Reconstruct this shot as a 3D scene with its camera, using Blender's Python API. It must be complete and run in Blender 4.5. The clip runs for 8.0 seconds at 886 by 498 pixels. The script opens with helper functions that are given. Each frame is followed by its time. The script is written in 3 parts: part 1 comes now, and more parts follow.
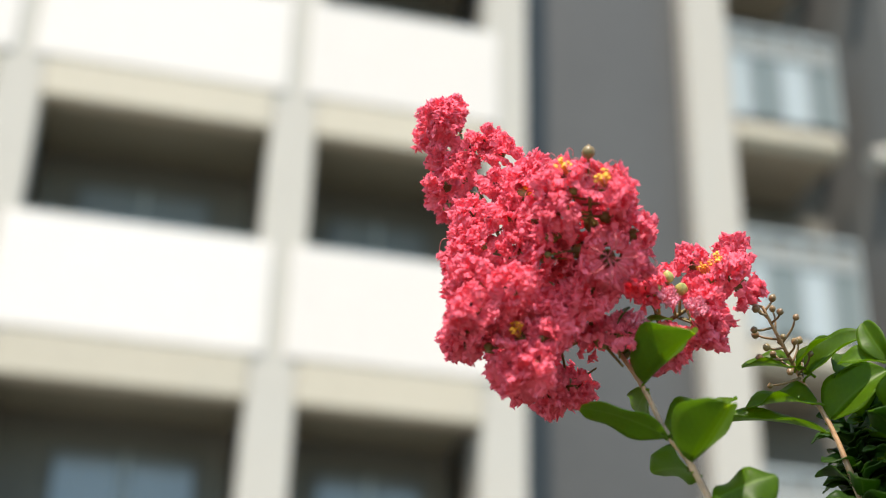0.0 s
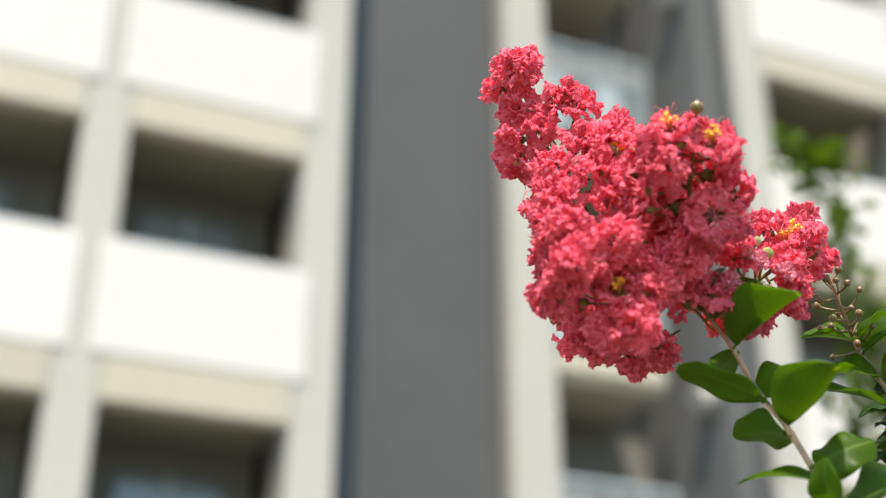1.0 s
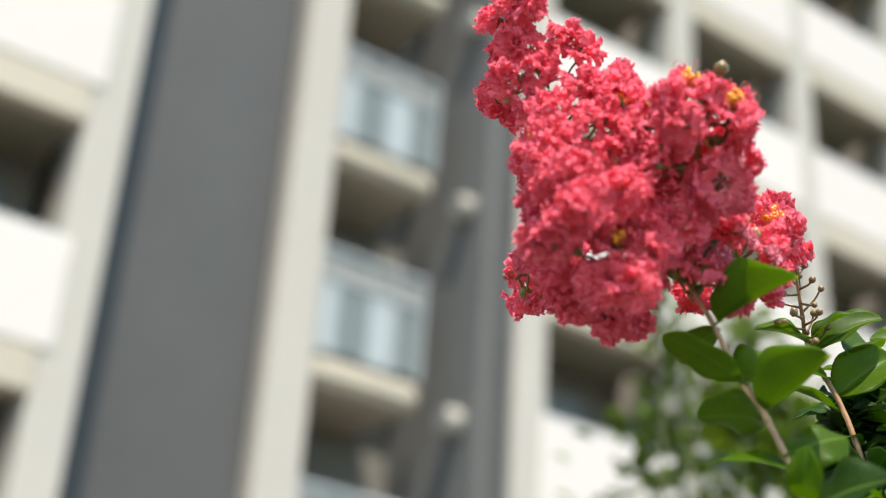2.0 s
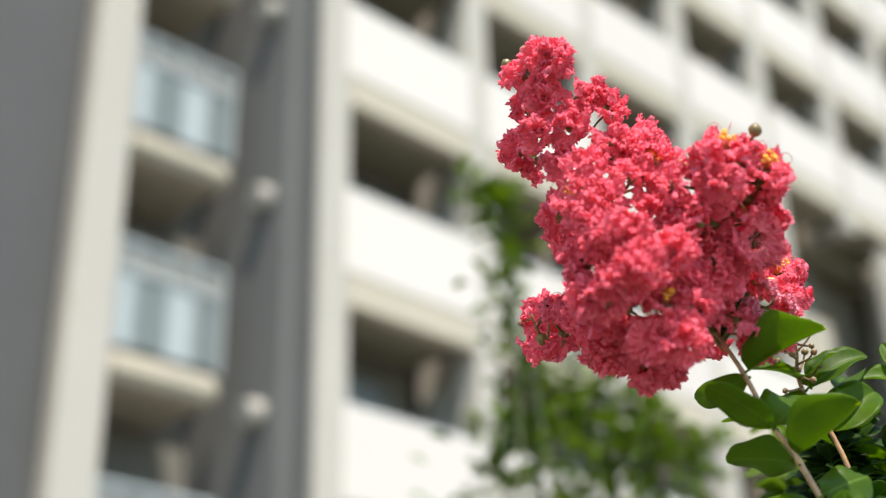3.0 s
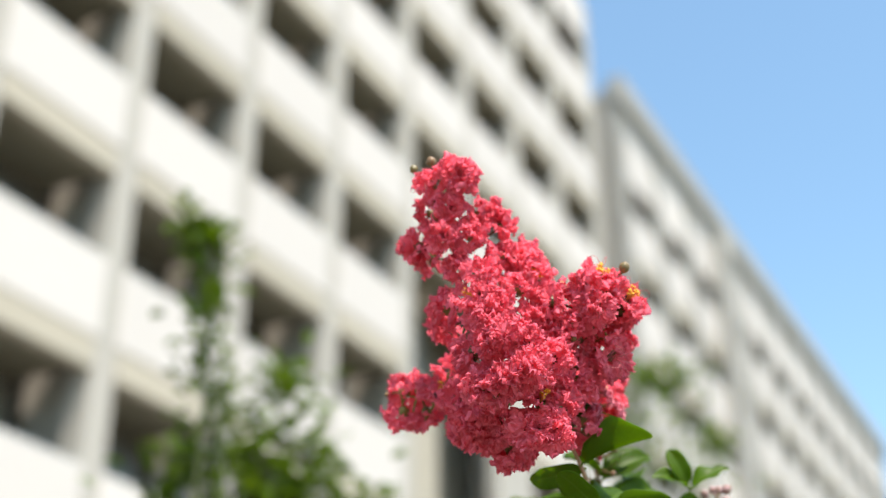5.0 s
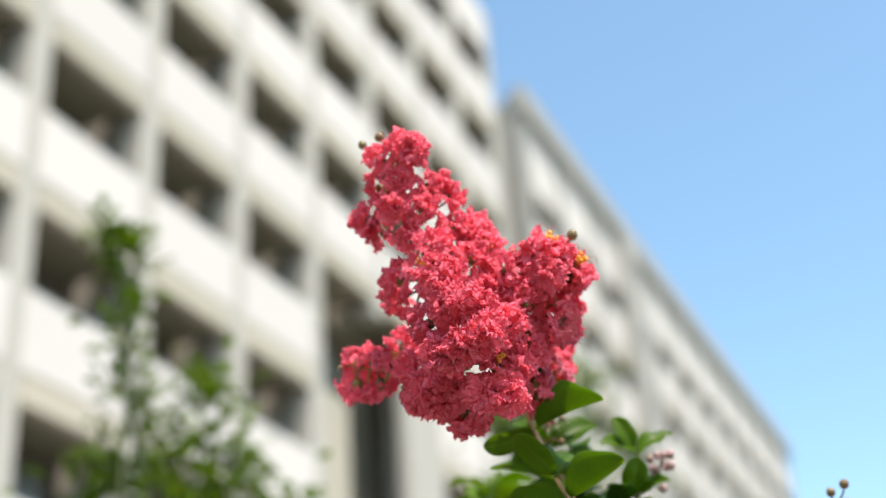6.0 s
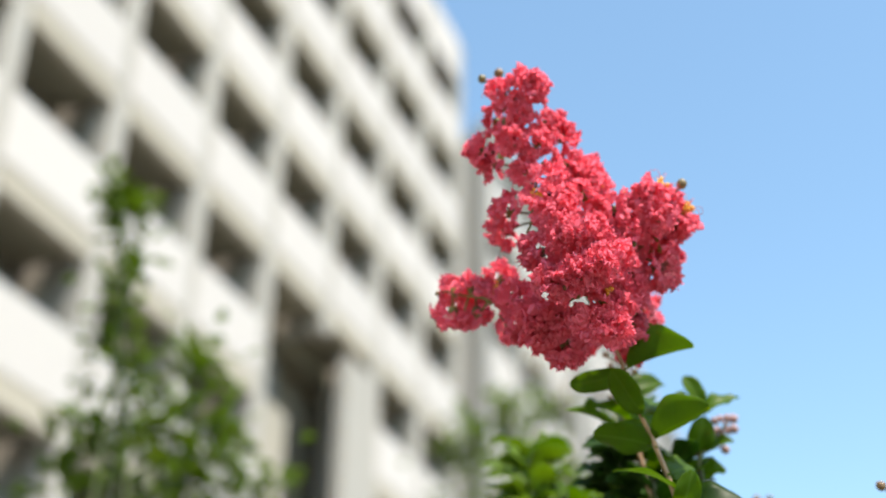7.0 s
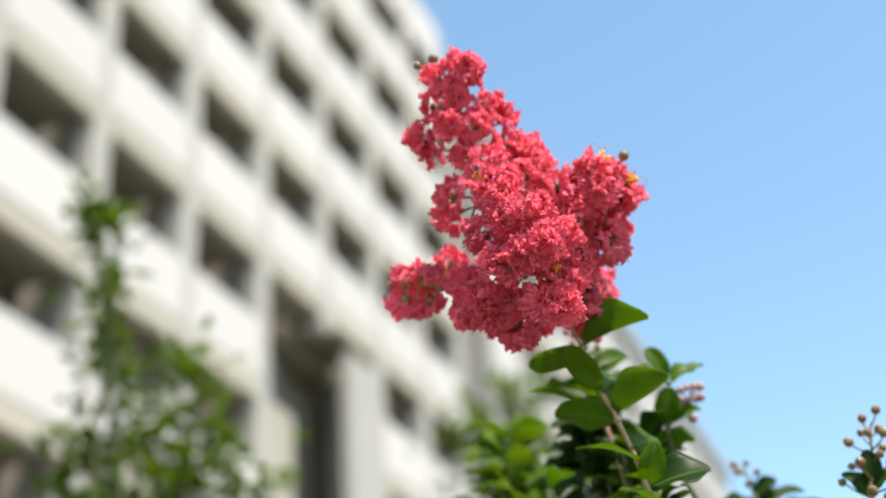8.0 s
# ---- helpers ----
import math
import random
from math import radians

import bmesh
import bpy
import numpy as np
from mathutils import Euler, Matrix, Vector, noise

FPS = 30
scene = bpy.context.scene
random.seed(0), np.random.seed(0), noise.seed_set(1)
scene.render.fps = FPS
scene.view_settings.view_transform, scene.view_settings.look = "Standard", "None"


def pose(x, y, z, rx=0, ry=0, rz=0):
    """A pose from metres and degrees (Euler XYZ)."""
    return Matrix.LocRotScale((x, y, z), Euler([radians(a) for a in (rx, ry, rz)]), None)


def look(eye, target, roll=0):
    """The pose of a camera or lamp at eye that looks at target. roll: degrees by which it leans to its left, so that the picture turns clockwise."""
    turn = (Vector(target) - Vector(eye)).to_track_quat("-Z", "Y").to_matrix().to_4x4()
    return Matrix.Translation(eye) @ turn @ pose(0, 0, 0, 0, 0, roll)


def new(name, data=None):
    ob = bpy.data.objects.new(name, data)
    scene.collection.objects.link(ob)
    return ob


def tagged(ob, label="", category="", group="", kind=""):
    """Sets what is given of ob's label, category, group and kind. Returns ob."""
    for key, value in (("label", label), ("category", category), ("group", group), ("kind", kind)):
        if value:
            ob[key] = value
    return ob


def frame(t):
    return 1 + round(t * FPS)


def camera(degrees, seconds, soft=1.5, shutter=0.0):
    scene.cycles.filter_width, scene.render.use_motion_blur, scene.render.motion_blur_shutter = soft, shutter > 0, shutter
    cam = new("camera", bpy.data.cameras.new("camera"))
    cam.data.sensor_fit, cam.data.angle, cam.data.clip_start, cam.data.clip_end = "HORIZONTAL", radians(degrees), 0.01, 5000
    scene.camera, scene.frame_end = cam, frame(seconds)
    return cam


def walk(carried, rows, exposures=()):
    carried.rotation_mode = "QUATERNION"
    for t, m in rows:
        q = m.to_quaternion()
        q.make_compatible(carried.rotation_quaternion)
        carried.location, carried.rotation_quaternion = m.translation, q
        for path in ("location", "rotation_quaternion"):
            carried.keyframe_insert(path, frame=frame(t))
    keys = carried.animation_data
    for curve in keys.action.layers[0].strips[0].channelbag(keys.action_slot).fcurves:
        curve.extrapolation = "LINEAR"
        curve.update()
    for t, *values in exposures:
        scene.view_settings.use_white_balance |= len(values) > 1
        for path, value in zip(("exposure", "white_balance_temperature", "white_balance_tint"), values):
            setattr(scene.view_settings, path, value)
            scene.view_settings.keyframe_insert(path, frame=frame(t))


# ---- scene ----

cam = camera(36.17, 8.0, soft=1.1)
PATH = [
    (0, (0.0000, 0.0001, 1.4001), (0.4257, 1.7427, 2.2844), 1.55),
    (0.5, (-0.0649, 0.0361, 1.4072), (0.4805, 1.7473, 2.2868), 0.10),
    (1, (-0.1350, 0.0890, 1.3845), (0.5685, 1.7325, 2.2798), 0.10),
    (1.5, (-0.1542, 0.1603, 1.3704), (0.7300, 1.7086, 2.2763), 1.69),
    (1.7, (-0.1661, 0.1807, 1.3633), (0.7679, 1.6961, 2.2746), 3.25),
    (2.8, (-0.3051, 0.2523, 1.4030), (0.8930, 1.5744, 2.3068), -0.99),
    (3, (-0.3187, 0.2686, 1.3954), (0.9287, 1.5446, 2.2986), -1.40),
    (3.5, (-0.3560, 0.3276, 1.3812), (0.9920, 1.4832, 2.3016), 1.74),
    (4, (-0.3836, 0.2944, 1.3782), (1.0541, 1.3263, 2.3109), 0.84),
    (4.5, (-0.4370, 0.2980, 1.3620), (1.0650, 1.2140, 2.3120), 1.30),
    (5, (-0.5064, 0.3314, 1.3719), (1.0520, 1.1545, 2.3167), -0.49),
    (5.2, (-0.5168, 0.3455, 1.3665), (1.0521, 1.1343, 2.3230), -1.01),
    (6.3, (-0.5245, 0.3700, 1.3078), (1.0981, 1.0486, 2.2601), -4.14),
    (6.5, (-0.5354, 0.4001, 1.2805), (1.0883, 1.0533, 2.2486), -1.78),
    (7, (-0.5510, 0.4618, 1.2767), (1.0722, 1.0807, 2.2678), 0.80),
    (7.5, (-0.5310, 0.4550, 1.3230), (1.1030, 1.0750, 2.2960), -2.90),
    (8, (-0.5349, 0.4336, 1.2783), (1.0981, 1.0491, 2.2550), -3.77),
]
walk(cam, [(t, look(eye, target, roll)) for t, eye, target, roll in PATH])

# ---- lens: a wide aperture focused on the blossom ----
cam.data.dof.use_dof = True
cam.data.dof.focus_distance = 0.785
cam.data.dof.aperture_fstop = 3.9
cam.data.dof.aperture_blades = 9

# ---- world and sun ----
SUN_TO = Vector((-0.25, -0.46, 1.0)).normalized()
world = bpy.data.worlds.new("world")
scene.world = world
world.use_nodes = True
wt = world.node_tree
sky = wt.nodes.new("ShaderNodeTexSky")
sky.sky_type, sky.sun_disc = "NISHITA", False
sky.sun_elevation = math.asin(SUN_TO.z)
sky.sun_rotation = math.atan2(SUN_TO.x, SUN_TO.y)
sky.air_density, sky.dust_density, sky.ozone_density = 1.0, 0.7, 0.0
air = wt.nodes.new("ShaderNodeMix")
air.data_type, air.blend_type = "RGBA", "MULTIPLY"
air.inputs[0].default_value = 1.0
air.inputs[7].default_value = (0.99, 1.125, 1.06, 1)
wt.links.new(sky.outputs[0], air.inputs[6])
wt.links.new(air.outputs[2], wt.nodes["Background"].inputs[0])
wt.nodes["Background"].inputs[1].default_value = 0.15
sun = new("sun", bpy.data.lights.new("sun", "SUN"))
sun.data.energy, sun.data.angle, sun.data.color = 4.0, radians(0.55), (1.0, 0.905, 0.79)
sun.matrix_basis = look(SUN_TO * 60, (0, 0, 0))
scene.view_settings.exposure = 0.9


# ---- materials ----
def material(name, colour, rough=0.6, vary=0.15, size=1.0, fine=12.0, bump=0.2, translucent=0.0, through_colour=None, spec=0.5,
             stain=None, stain_size=0.5, stain_amount=0.0, per_object=0.0, coords="Object"):
    """A procedural surface: colour with variation at two scales, bump, optional stains and light passing through."""
    m = bpy.data.materials.new(name)
    m.use_nodes = True
    t = m.node_tree
    n, l = t.nodes, t.links
    b = n["Principled BSDF"]
    b.inputs["Roughness"].default_value = rough
    b.inputs["Specular IOR Level"].default_value = spec
    co = n.new("ShaderNodeTexCoord")
    big = n.new("ShaderNodeTexNoise")
    big.inputs["Scale"].default_value = size
    big.inputs["Detail"].default_value = 4
    small = n.new("ShaderNodeTexNoise")
    small.inputs["Scale"].default_value = size * fine
    small.inputs["Detail"].default_value = 6
    for x in (big, small):
        l.new(co.outputs[coords], x.inputs["Vector"])
    both = n.new("ShaderNodeMath")
    both.operation = "ADD"
    l.new(big.outputs[0], both.inputs[0])
    l.new(small.outputs[0], both.inputs[1])
    ramp = n.new("ShaderNodeMapRange")
    ramp.inputs[1].default_value, ramp.inputs[2].default_value = 0.6, 1.4
    ramp.inputs[3].default_value, ramp.inputs[4].default_value = 1 - vary, 1 + vary
    l.new(both.outputs[0], ramp.inputs[0])
    hue = n.new("ShaderNodeHueSaturation")
    hue.inputs["Color"].default_value = (*colour, 1)
    value = ramp.outputs[0]
    if per_object:
        info = n.new("ShaderNodeObjectInfo")
        pr = n.new("ShaderNodeMapRange")
        pr.inputs[3].default_value, pr.inputs[4].default_value = 1 - per_object, 1 + per_object
        l.new(info.outputs["Random"], pr.inputs[0])
        mul = n.new("ShaderNodeMath")
        mul.operation = "MULTIPLY"
        l.new(value, mul.inputs[0])
        l.new(pr.outputs[0], mul.inputs[1])
        value = mul.outputs[0]
    l.new(value, hue.inputs["Value"])
    out = hue.outputs[0]
    if stain:
        sn = n.new("ShaderNodeTexNoise")
        sn.inputs["Scale"].default_value = stain_size
        sn.inputs["Detail"].default_value = 8
        l.new(co.outputs[coords], sn.inputs["Vector"])
        sr = n.new("ShaderNodeMapRange")
        sr.inputs[1].default_value, sr.inputs[2].default_value = 0.5, 0.72
        sr.inputs[4].default_value = stain_amount
        l.new(sn.outputs[0], sr.inputs[0])
        mix = n.new("ShaderNodeMix")
        mix.data_type = "RGBA"
        l.new(sr.outputs[0], mix.inputs[0])
        l.new(out, mix.inputs[6])
        mix.inputs[7].default_value = (*stain, 1)
        out = mix.outputs[2]
    l.new(out, b.inputs["Base Color"])
    if bump:
        bp = n.new("ShaderNodeBump")
        bp.inputs["Strength"].default_value = bump
        bp.inputs["Distance"].default_value = 0.2 / (size * fine)
        l.new(small.outputs[0], bp.inputs["Height"])
        l.new(bp.outputs[0], b.inputs["Normal"])
    if translucent:
        tr = n.new("ShaderNodeBsdfTranslucent")
        tr.inputs[0].default_value = (*(through_colour or colour), 1)
        ms = n.new("ShaderNodeMixShader")
        ms.inputs[0].default_value = translucent
        l.new(b.outputs[0], ms.inputs[1])
        l.new(tr.outputs[0], ms.inputs[2])
        l.new(ms.outputs[0], n["Material Output"].inputs[0])
    return m


def leaf_material(name, colour, through_colour, rough=0.38):
    """Leaf green with a pale midrib and side veins laid along the leaf's own UVs."""
    m = material(name, colour, rough, 0.38, 60, 8, 0.12, 0.50, through_colour, 0.2, per_object=0.25)
    t = m.node_tree
    n, l = t.nodes, t.links
    uv = n.new("ShaderNodeUVMap")
    sep = n.new("ShaderNodeSeparateXYZ")
    l.new(uv.outputs[0], sep.inputs[0])

    def calc(op, a, c=None):
        x = n.new("ShaderNodeMath")
        x.operation = op
        for k, s in enumerate((a, c)):
            if s is None:
                continue
            if isinstance(s, (int, float)):
                x.inputs[k].default_value = s
            else:
                l.new(s, x.inputs[k])
        return x.outputs[0]

    off = calc("ABSOLUTE", calc("SUBTRACT", sep.outputs[1], 0.5))
    rib = calc("LESS_THAN", off, 0.028)
    slant = calc("SUBTRACT", calc("MULTIPLY", sep.outputs[0], 9.0), calc("MULTIPLY", off, 5.0))
    veins = calc("LESS_THAN", calc("ABSOLUTE", calc("SUBTRACT", calc("FRACT", slant), 0.5)), 0.035)
    line = calc("MAXIMUM", rib, calc("MULTIPLY", veins, 0.35))
    b = n["Principled BSDF"]
    link = b.inputs["Base Color"].links[0]
    src = link.from_socket
    mix = n.new("ShaderNodeMix")
    mix.data_type = "RGBA"
    l.new(calc("MULTIPLY", line, 0.42), mix.inputs[0])
    l.new(src, mix.inputs[6])
    mix.inputs[7].default_value = (0.22, 0.33, 0.06, 1)
    l.new(mix.outputs[2], b.inputs["Base Color"])
    return m


PETAL = material("petal", (1.0, 0.23, 0.315), 0.62, 0.22, 90, 6, 0.12, 0.52, (1.0, 0.225, 0.305), 0.14, per_object=0.12)
PETAL_PALE = material("petal_pale", (0.88, 0.33, 0.42), 0.55, 0.18, 90, 6, 0.25, 0.3, (0.9, 0.2, 0.3), 0.25)
STAMEN = material("stamen", (0.85, 0.42, 0.03), 0.6, 0.2, 300, 4, 0.2)
FILAMENT = material("filament", (0.62, 0.13, 0.14), 0.5, 0.2, 200, 4, 0.1)
CALYX = material("calyx", (0.16, 0.14, 0.035), 0.5, 0.35, 120, 5, 0.2, per_object=0.3)
BUD = material("bud", (0.20, 0.115, 0.05), 0.35, 0.35, 150, 5, 0.2, stain=(0.2, 0.17, 0.05), stain_size=80, stain_amount=0.7, per_object=0.2)
BUD_FADED = material("bud_faded", (0.42, 0.25, 0.24), 0.6, 0.3, 150, 5, 0.2, stain=(0.25, 0.18, 0.11), stain_size=90, stain_amount=0.8)
BUD_GREEN = material("bud_green", (0.36, 0.36, 0.10), 0.4, 0.25, 150, 5, 0.2)
BARK = material("bark", (0.44, 0.25, 0.12), 0.32, 0.3, 60, 6, 0.35, spec=0.55, stain=(0.20, 0.11, 0.06), stain_size=70, stain_amount=0.7)
BARK_GREEN = material("bark_green", (0.12, 0.13, 0.05), 0.5, 0.3, 60, 6, 0.3)
LEAF = leaf_material("leaf", (0.064, 0.122, 0.003), (0.36, 0.52, 0.004), 0.42)
LEAF_YOUNG = leaf_material("leaf_young", (0.125, 0.195, 0.022), (0.38, 0.50, 0.03), 0.45)
# darker copy of the leaf green, with shade put into its colour
LEAF_SHADED = leaf_material("leaf_shaded", (0.030, 0.072, 0.010), (0.10, 0.21, 0.012), 0.42)
PAINT_WHITE = material("paint_white", (0.585, 0.535, 0.493), 0.75, 0.06, 0.5, 20, 0.1, stain=(0.55, 0.53, 0.47), stain_size=0.7, stain_amount=0.35, per_object=0.04)
PAINT_BEIGE = material("paint_beige", (0.425, 0.375, 0.295), 0.8, 0.1, 0.6, 20, 0.15, stain=(0.33, 0.31, 0.26), stain_size=1.1, stain_amount=0.5, per_object=0.06)
PAINT_PILLAR = material("paint_pillar", (0.40, 0.368, 0.322), 0.8, 0.08, 0.5, 20, 0.12, stain=(0.4, 0.39, 0.36), stain_size=0.9, stain_amount=0.4)
PAINT_GREY = material("paint_grey", (0.24, 0.24, 0.225), 0.8, 0.08, 0.5, 20, 0.12, stain=(0.18, 0.18, 0.17), stain_size=0.9, stain_amount=0.4)
TILE_GREY = material("tile_grey", (0.064, 0.061, 0.058), 0.6, 0.15, 0.5, 24, 0.2, stain=(0.075, 0.073, 0.068), stain_size=0.5, stain_amount=0.5)
PAINT_ASH = material("paint_ash", (0.33, 0.315, 0.285), 0.8, 0.08, 0.5, 20, 0.12, stain=(0.26, 0.25, 0.23), stain_size=0.9, stain_amount=0.4)
PAINT_SLATE = material("paint_slate", (0.118, 0.12, 0.118), 0.75, 0.1, 0.5, 20, 0.12, stain=(0.10, 0.10, 0.098), stain_size=0.9, stain_amount=0.4)
# recess shade is put into this colour, darker than the outside paint
INNER_WALL_SHADED = material("inner_wall_shaded", (0.17, 0.162, 0.142), 0.85, 0.15, 0.7, 20, 0.15)
# slab undersides, their olive shade painted into the colour
SOFFIT_SHADED = material("soffit_shaded", (0.26, 0.232, 0.170), 0.85, 0.12, 0.7, 20, 0.1)
METAL_PALE = material("metal_pale", (0.36, 0.39, 0.395), 0.4, 0.08, 2, 20, 0.05)
PANEL_PALE = material("panel_pale", (0.16, 0.18, 0.17), 0.3, 0.08, 2, 20, 0.03)
SHEET_PALE = material("sheet_pale", (0.27, 0.29, 0.285), 0.35, 0.08, 2, 20, 0.03)
FRAME_DARK = material("frame_dark", (0.10, 0.10, 0.10), 0.45, 0.1, 2, 20, 0.05)
GLASS = material("glass", (0.23, 0.25, 0.265), 0.08, 0.1, 1, 10, 0.0, spec=0.8)
GROUND = material("ground", (0.13, 0.12, 0.095), 0.95, 0.3, 0.4, 30, 0.5, stain=(0.06, 0.075, 0.03), stain_size=0.35, stain_amount=0.9)
PAVING = material("paving", (0.3, 0.29, 0.27), 0.9, 0.15, 0.8, 20, 0.3)


# ---- building blocks of meshes ----
def thing(name, base, label, category, group="", kind=""):
    ob = new(name)
    ob.empty_display_size = 0.05
    ob.matrix_basis = Matrix.Translation(base)
    return tagged(ob, label, category, group, kind)


def part(name, data, mat, parent, m=None, label=""):
    """One mesh object under a thing or a part. m: its pose in its parent; without one the mesh lies in the world's coordinates."""
    if isinstance(data, bmesh.types.BMesh):
        me = bpy.data.meshes.new(name)
        data.to_mesh(me)
        data.free()
        data = me
    if mat and not data.materials:
        data.materials.append(mat)
    ob = new(name, data)
    ob.parent = parent
    ob.matrix_basis = m if m is not None else Matrix.Translation(-parent.matrix_basis.translation)
    return tagged(ob, label)


def mesh_of(name, bm):
    me = bpy.data.meshes.new(name)
    bm.to_mesh(me)
    bm.free()
    return me


BOXES = {}


def box(sx, sy, sz, bevel=0.012):
    """A box mesh with softened edges, its base centre at the origin; alike boxes share one mesh for one material."""
    bm = bmesh.new()
    bmesh.ops.create_cube(bm, size=1)
    for v in bm.verts:
        v.co = Vector((v.co.x * sx, v.co.y * sy, (v.co.z + 0.5) * sz))
    if bevel:
        bmesh.ops.bevel(bm, geom=bm.edges[:], offset=bevel, segments=1, affect="EDGES")
    return bm


def shared_box(key, mat, sx, sy, sz, bevel=0.012):
    k = (key, mat.name, round(sx, 3), round(sy, 3), round(sz, 3))
    if k not in BOXES:
        bm = box(sx, sy, sz, bevel)
        me = bpy.data.meshes.new(key)
        bm.to_mesh(me)
        bm.free()
        me.materials.append(mat)
        BOXES[k] = me
    return BOXES[k]


def curve_points(points, steps):
    """A smooth line through the points (Catmull-Rom)."""
    p = [Vector(q) for q in points]
    p = [2 * p[0] - p[1], *p, 2 * p[-1] - p[-2]]
    out = []
    for i in range(1, len(p) - 2):
        a, b, c, d = p[i - 1:i + 3]
        for k in range(steps):
            t = k / steps
            out.append(0.5 * (2 * b + (c - a) * t + (2 * a - 5 * b + 4 * c - d) * t * t + (3 * b - a - 3 * c + d) * t ** 3))
    out.append(p[-2])
    return out


def tube(bm, points, r0, r1, sides=8, steps=5, knots=0.0, power=1.0):
    """A tapered round rod along a smooth line, with slight swellings."""
    line = curve_points(points, steps)
    rings, n = [], len(line)
    side = Vector((0.31, 0.17, 0.93))
    for i, c in enumerate(line):
        way = (line[min(i + 1, n - 1)] - line[max(i - 1, 0)]).normalized()
        u = way.cross(side).normalized()
        v = way.cross(u)
        r = r0 + (r1 - r0) * (i / (n - 1)) ** power
        if knots and i % steps == 0:
            r *= 1 + knots
        rings.append([bm.verts.new(c + r * (math.cos(a) * u + math.sin(a) * v)) for a in (2 * math.pi * k / sides for k in range(sides))])
    for a, b in zip(rings, rings[1:]):
        for k in range(sides):
            f = bm.faces.new((a[k], a[(k + 1) % sides], b[(k + 1) % sides], b[k]))
            f.smooth = True
    bm.faces.new(rings[0][::-1])
    bm.faces.new(rings[-1])
    return bm


def leaf_into(bm, base, tip, normal, width, fold=0.25, arch=0.12, seed=0, nu=12, nv=4, stalk=0.004, thick=0.00025, twist=0.0):
    """A leaf from its base to its tip: oval blade folded along the midrib, arched, with a wavy edge, a thickness and a short stalk."""
    rnd = random.Random(seed)
    base, tip, normal = Vector(base), Vector(tip), Vector(normal)
    way = tip - base
    length = way.length
    way.normalize()
    side = way.cross(normal).normalized()
    up = side.cross(way).normalized()
    uv = bm.loops.layers.uv.verify()
    ph, wav = rnd.uniform(0, 6.3), rnd.uniform(0.12, 0.28)
    full = rnd.uniform(0.42, 0.56)

    def half(u):
        u = min(1, max(0, u)) ** (0.69 / full * 0.62)
        return width / 2 * max(0.0, 1 - abs(2 * u - 1) ** 2.2) ** 0.62

    layers = []
    for side_sign in (1, -1):
        rows = []
        for i in range(nu + 1):
            u = i / nu
            h = half(0.02 + 0.965 * u)
            row = []
            for j in range(-nv, nv + 1):
                v = j / nv
                wave = wav * h * math.sin(u * 9 + ph + (2 if v > 0 else 0)) * abs(v) ** 2
                z = arch * length * 4 * u * (1 - u) + fold * h * abs(v) ** 1.3 + wave + twist * h * v * u
                c = base + way * (u * length) + side * (v * h) + up * (z + side_sign * thick)
                row.append(bm.verts.new(c))
            rows.append(row)
        layers.append(rows)
    for s, rows in enumerate(layers):
        for i in range(nu):
            for j in range(2 * nv):
                q = [(i, j), (i + 1, j), (i + 1, j + 1), (i, j + 1)]
                q = q if s == 0 else q[::-1]
                f = bm.faces.new([rows[a][b] for a, b in q])
                f.smooth = True
                for lp, (a, b) in zip(f.loops, q):
                    lp[uv].uv = (a / nu, b / (2 * nv))
    t, b = layers
    for i in range(nu):
        for j in (0, 2 * nv):
            bm.faces.new((t[i][j], t[i + 1][j], b[i + 1][j], b[i][j]) if j else (b[i][j], b[i + 1][j], t[i + 1][j], t[i][j]))
    if stalk:
        tube(bm, [base - way * stalk - up * stalk * 0.4, base - way * stalk * 0.4, base + way * 0.003], 0.0009, 0.0006, 6, 2)
    return bm


def leaf(parent, mat, base, tip, normal, width, **more):
    bm = bmesh.new()
    leaf_into(bm, base, tip, normal, width, **more)
    return part("leaf", bm, mat, parent)


def bud_mesh(bm, at, way, r, ridges=6):
    """A ridged round flower bud with a small point and a calyx collar."""
    way = Vector(way).normalized()
    u = way.cross(Vector((0.3, 0.2, 0.93))).normalized()
    v = way.cross(u)
    rings = []
    for i in range(9):
        a = math.pi * i / 8
        h, w = -math.cos(a), math.sin(a)
        if i == 8:
            h, w = 1.22, 0.05
        if i == 0:
            w = 0.2
        ring = []
        for k in range(18):
            b = 2 * math.pi * k / 18
            q = r * w * (1 + 0.06 * math.cos(ridges * b))
            ring.append(bm.verts.new(Vector(at) + way * (r * h) + u * (q * math.cos(b)) + v * (q * math.sin(b))))
        rings.append(ring)
    for a, b in zip(rings, rings[1:]):
        for k in range(18):
            bm.faces.new((a[k], a[(k + 1) % 18], b[(k + 1) % 18], b[k])).smooth = True
    bm.faces.new(rings[0][::-1])
    bm.faces.new(rings[-1])
    return bm


# ---- ground ----
bm = bmesh.new()
bmesh.ops.create_grid(bm, x_segments=40, y_segments=40, size=1500)
me = mesh_of("ground", bm)
me.materials.append(GROUND)
tagged(new("ground", me), "brown earth and dry grass around the shrubs", "ground", kind="structure")
bm = box(160, 5.0, 0.06, 0.01)
me = mesh_of("pavement", bm)
me.materials.append(PAVING)
pav = tagged(new("pavement", me), "pale concrete walkway along the apartment block", "pavement", kind="structure")
pav.matrix_basis = pose(45, 8.4, 0)

# ---- apartment blocks ----
STOREY = 2.8
PILLAR_W, DEPTH = 0.44, 1.35


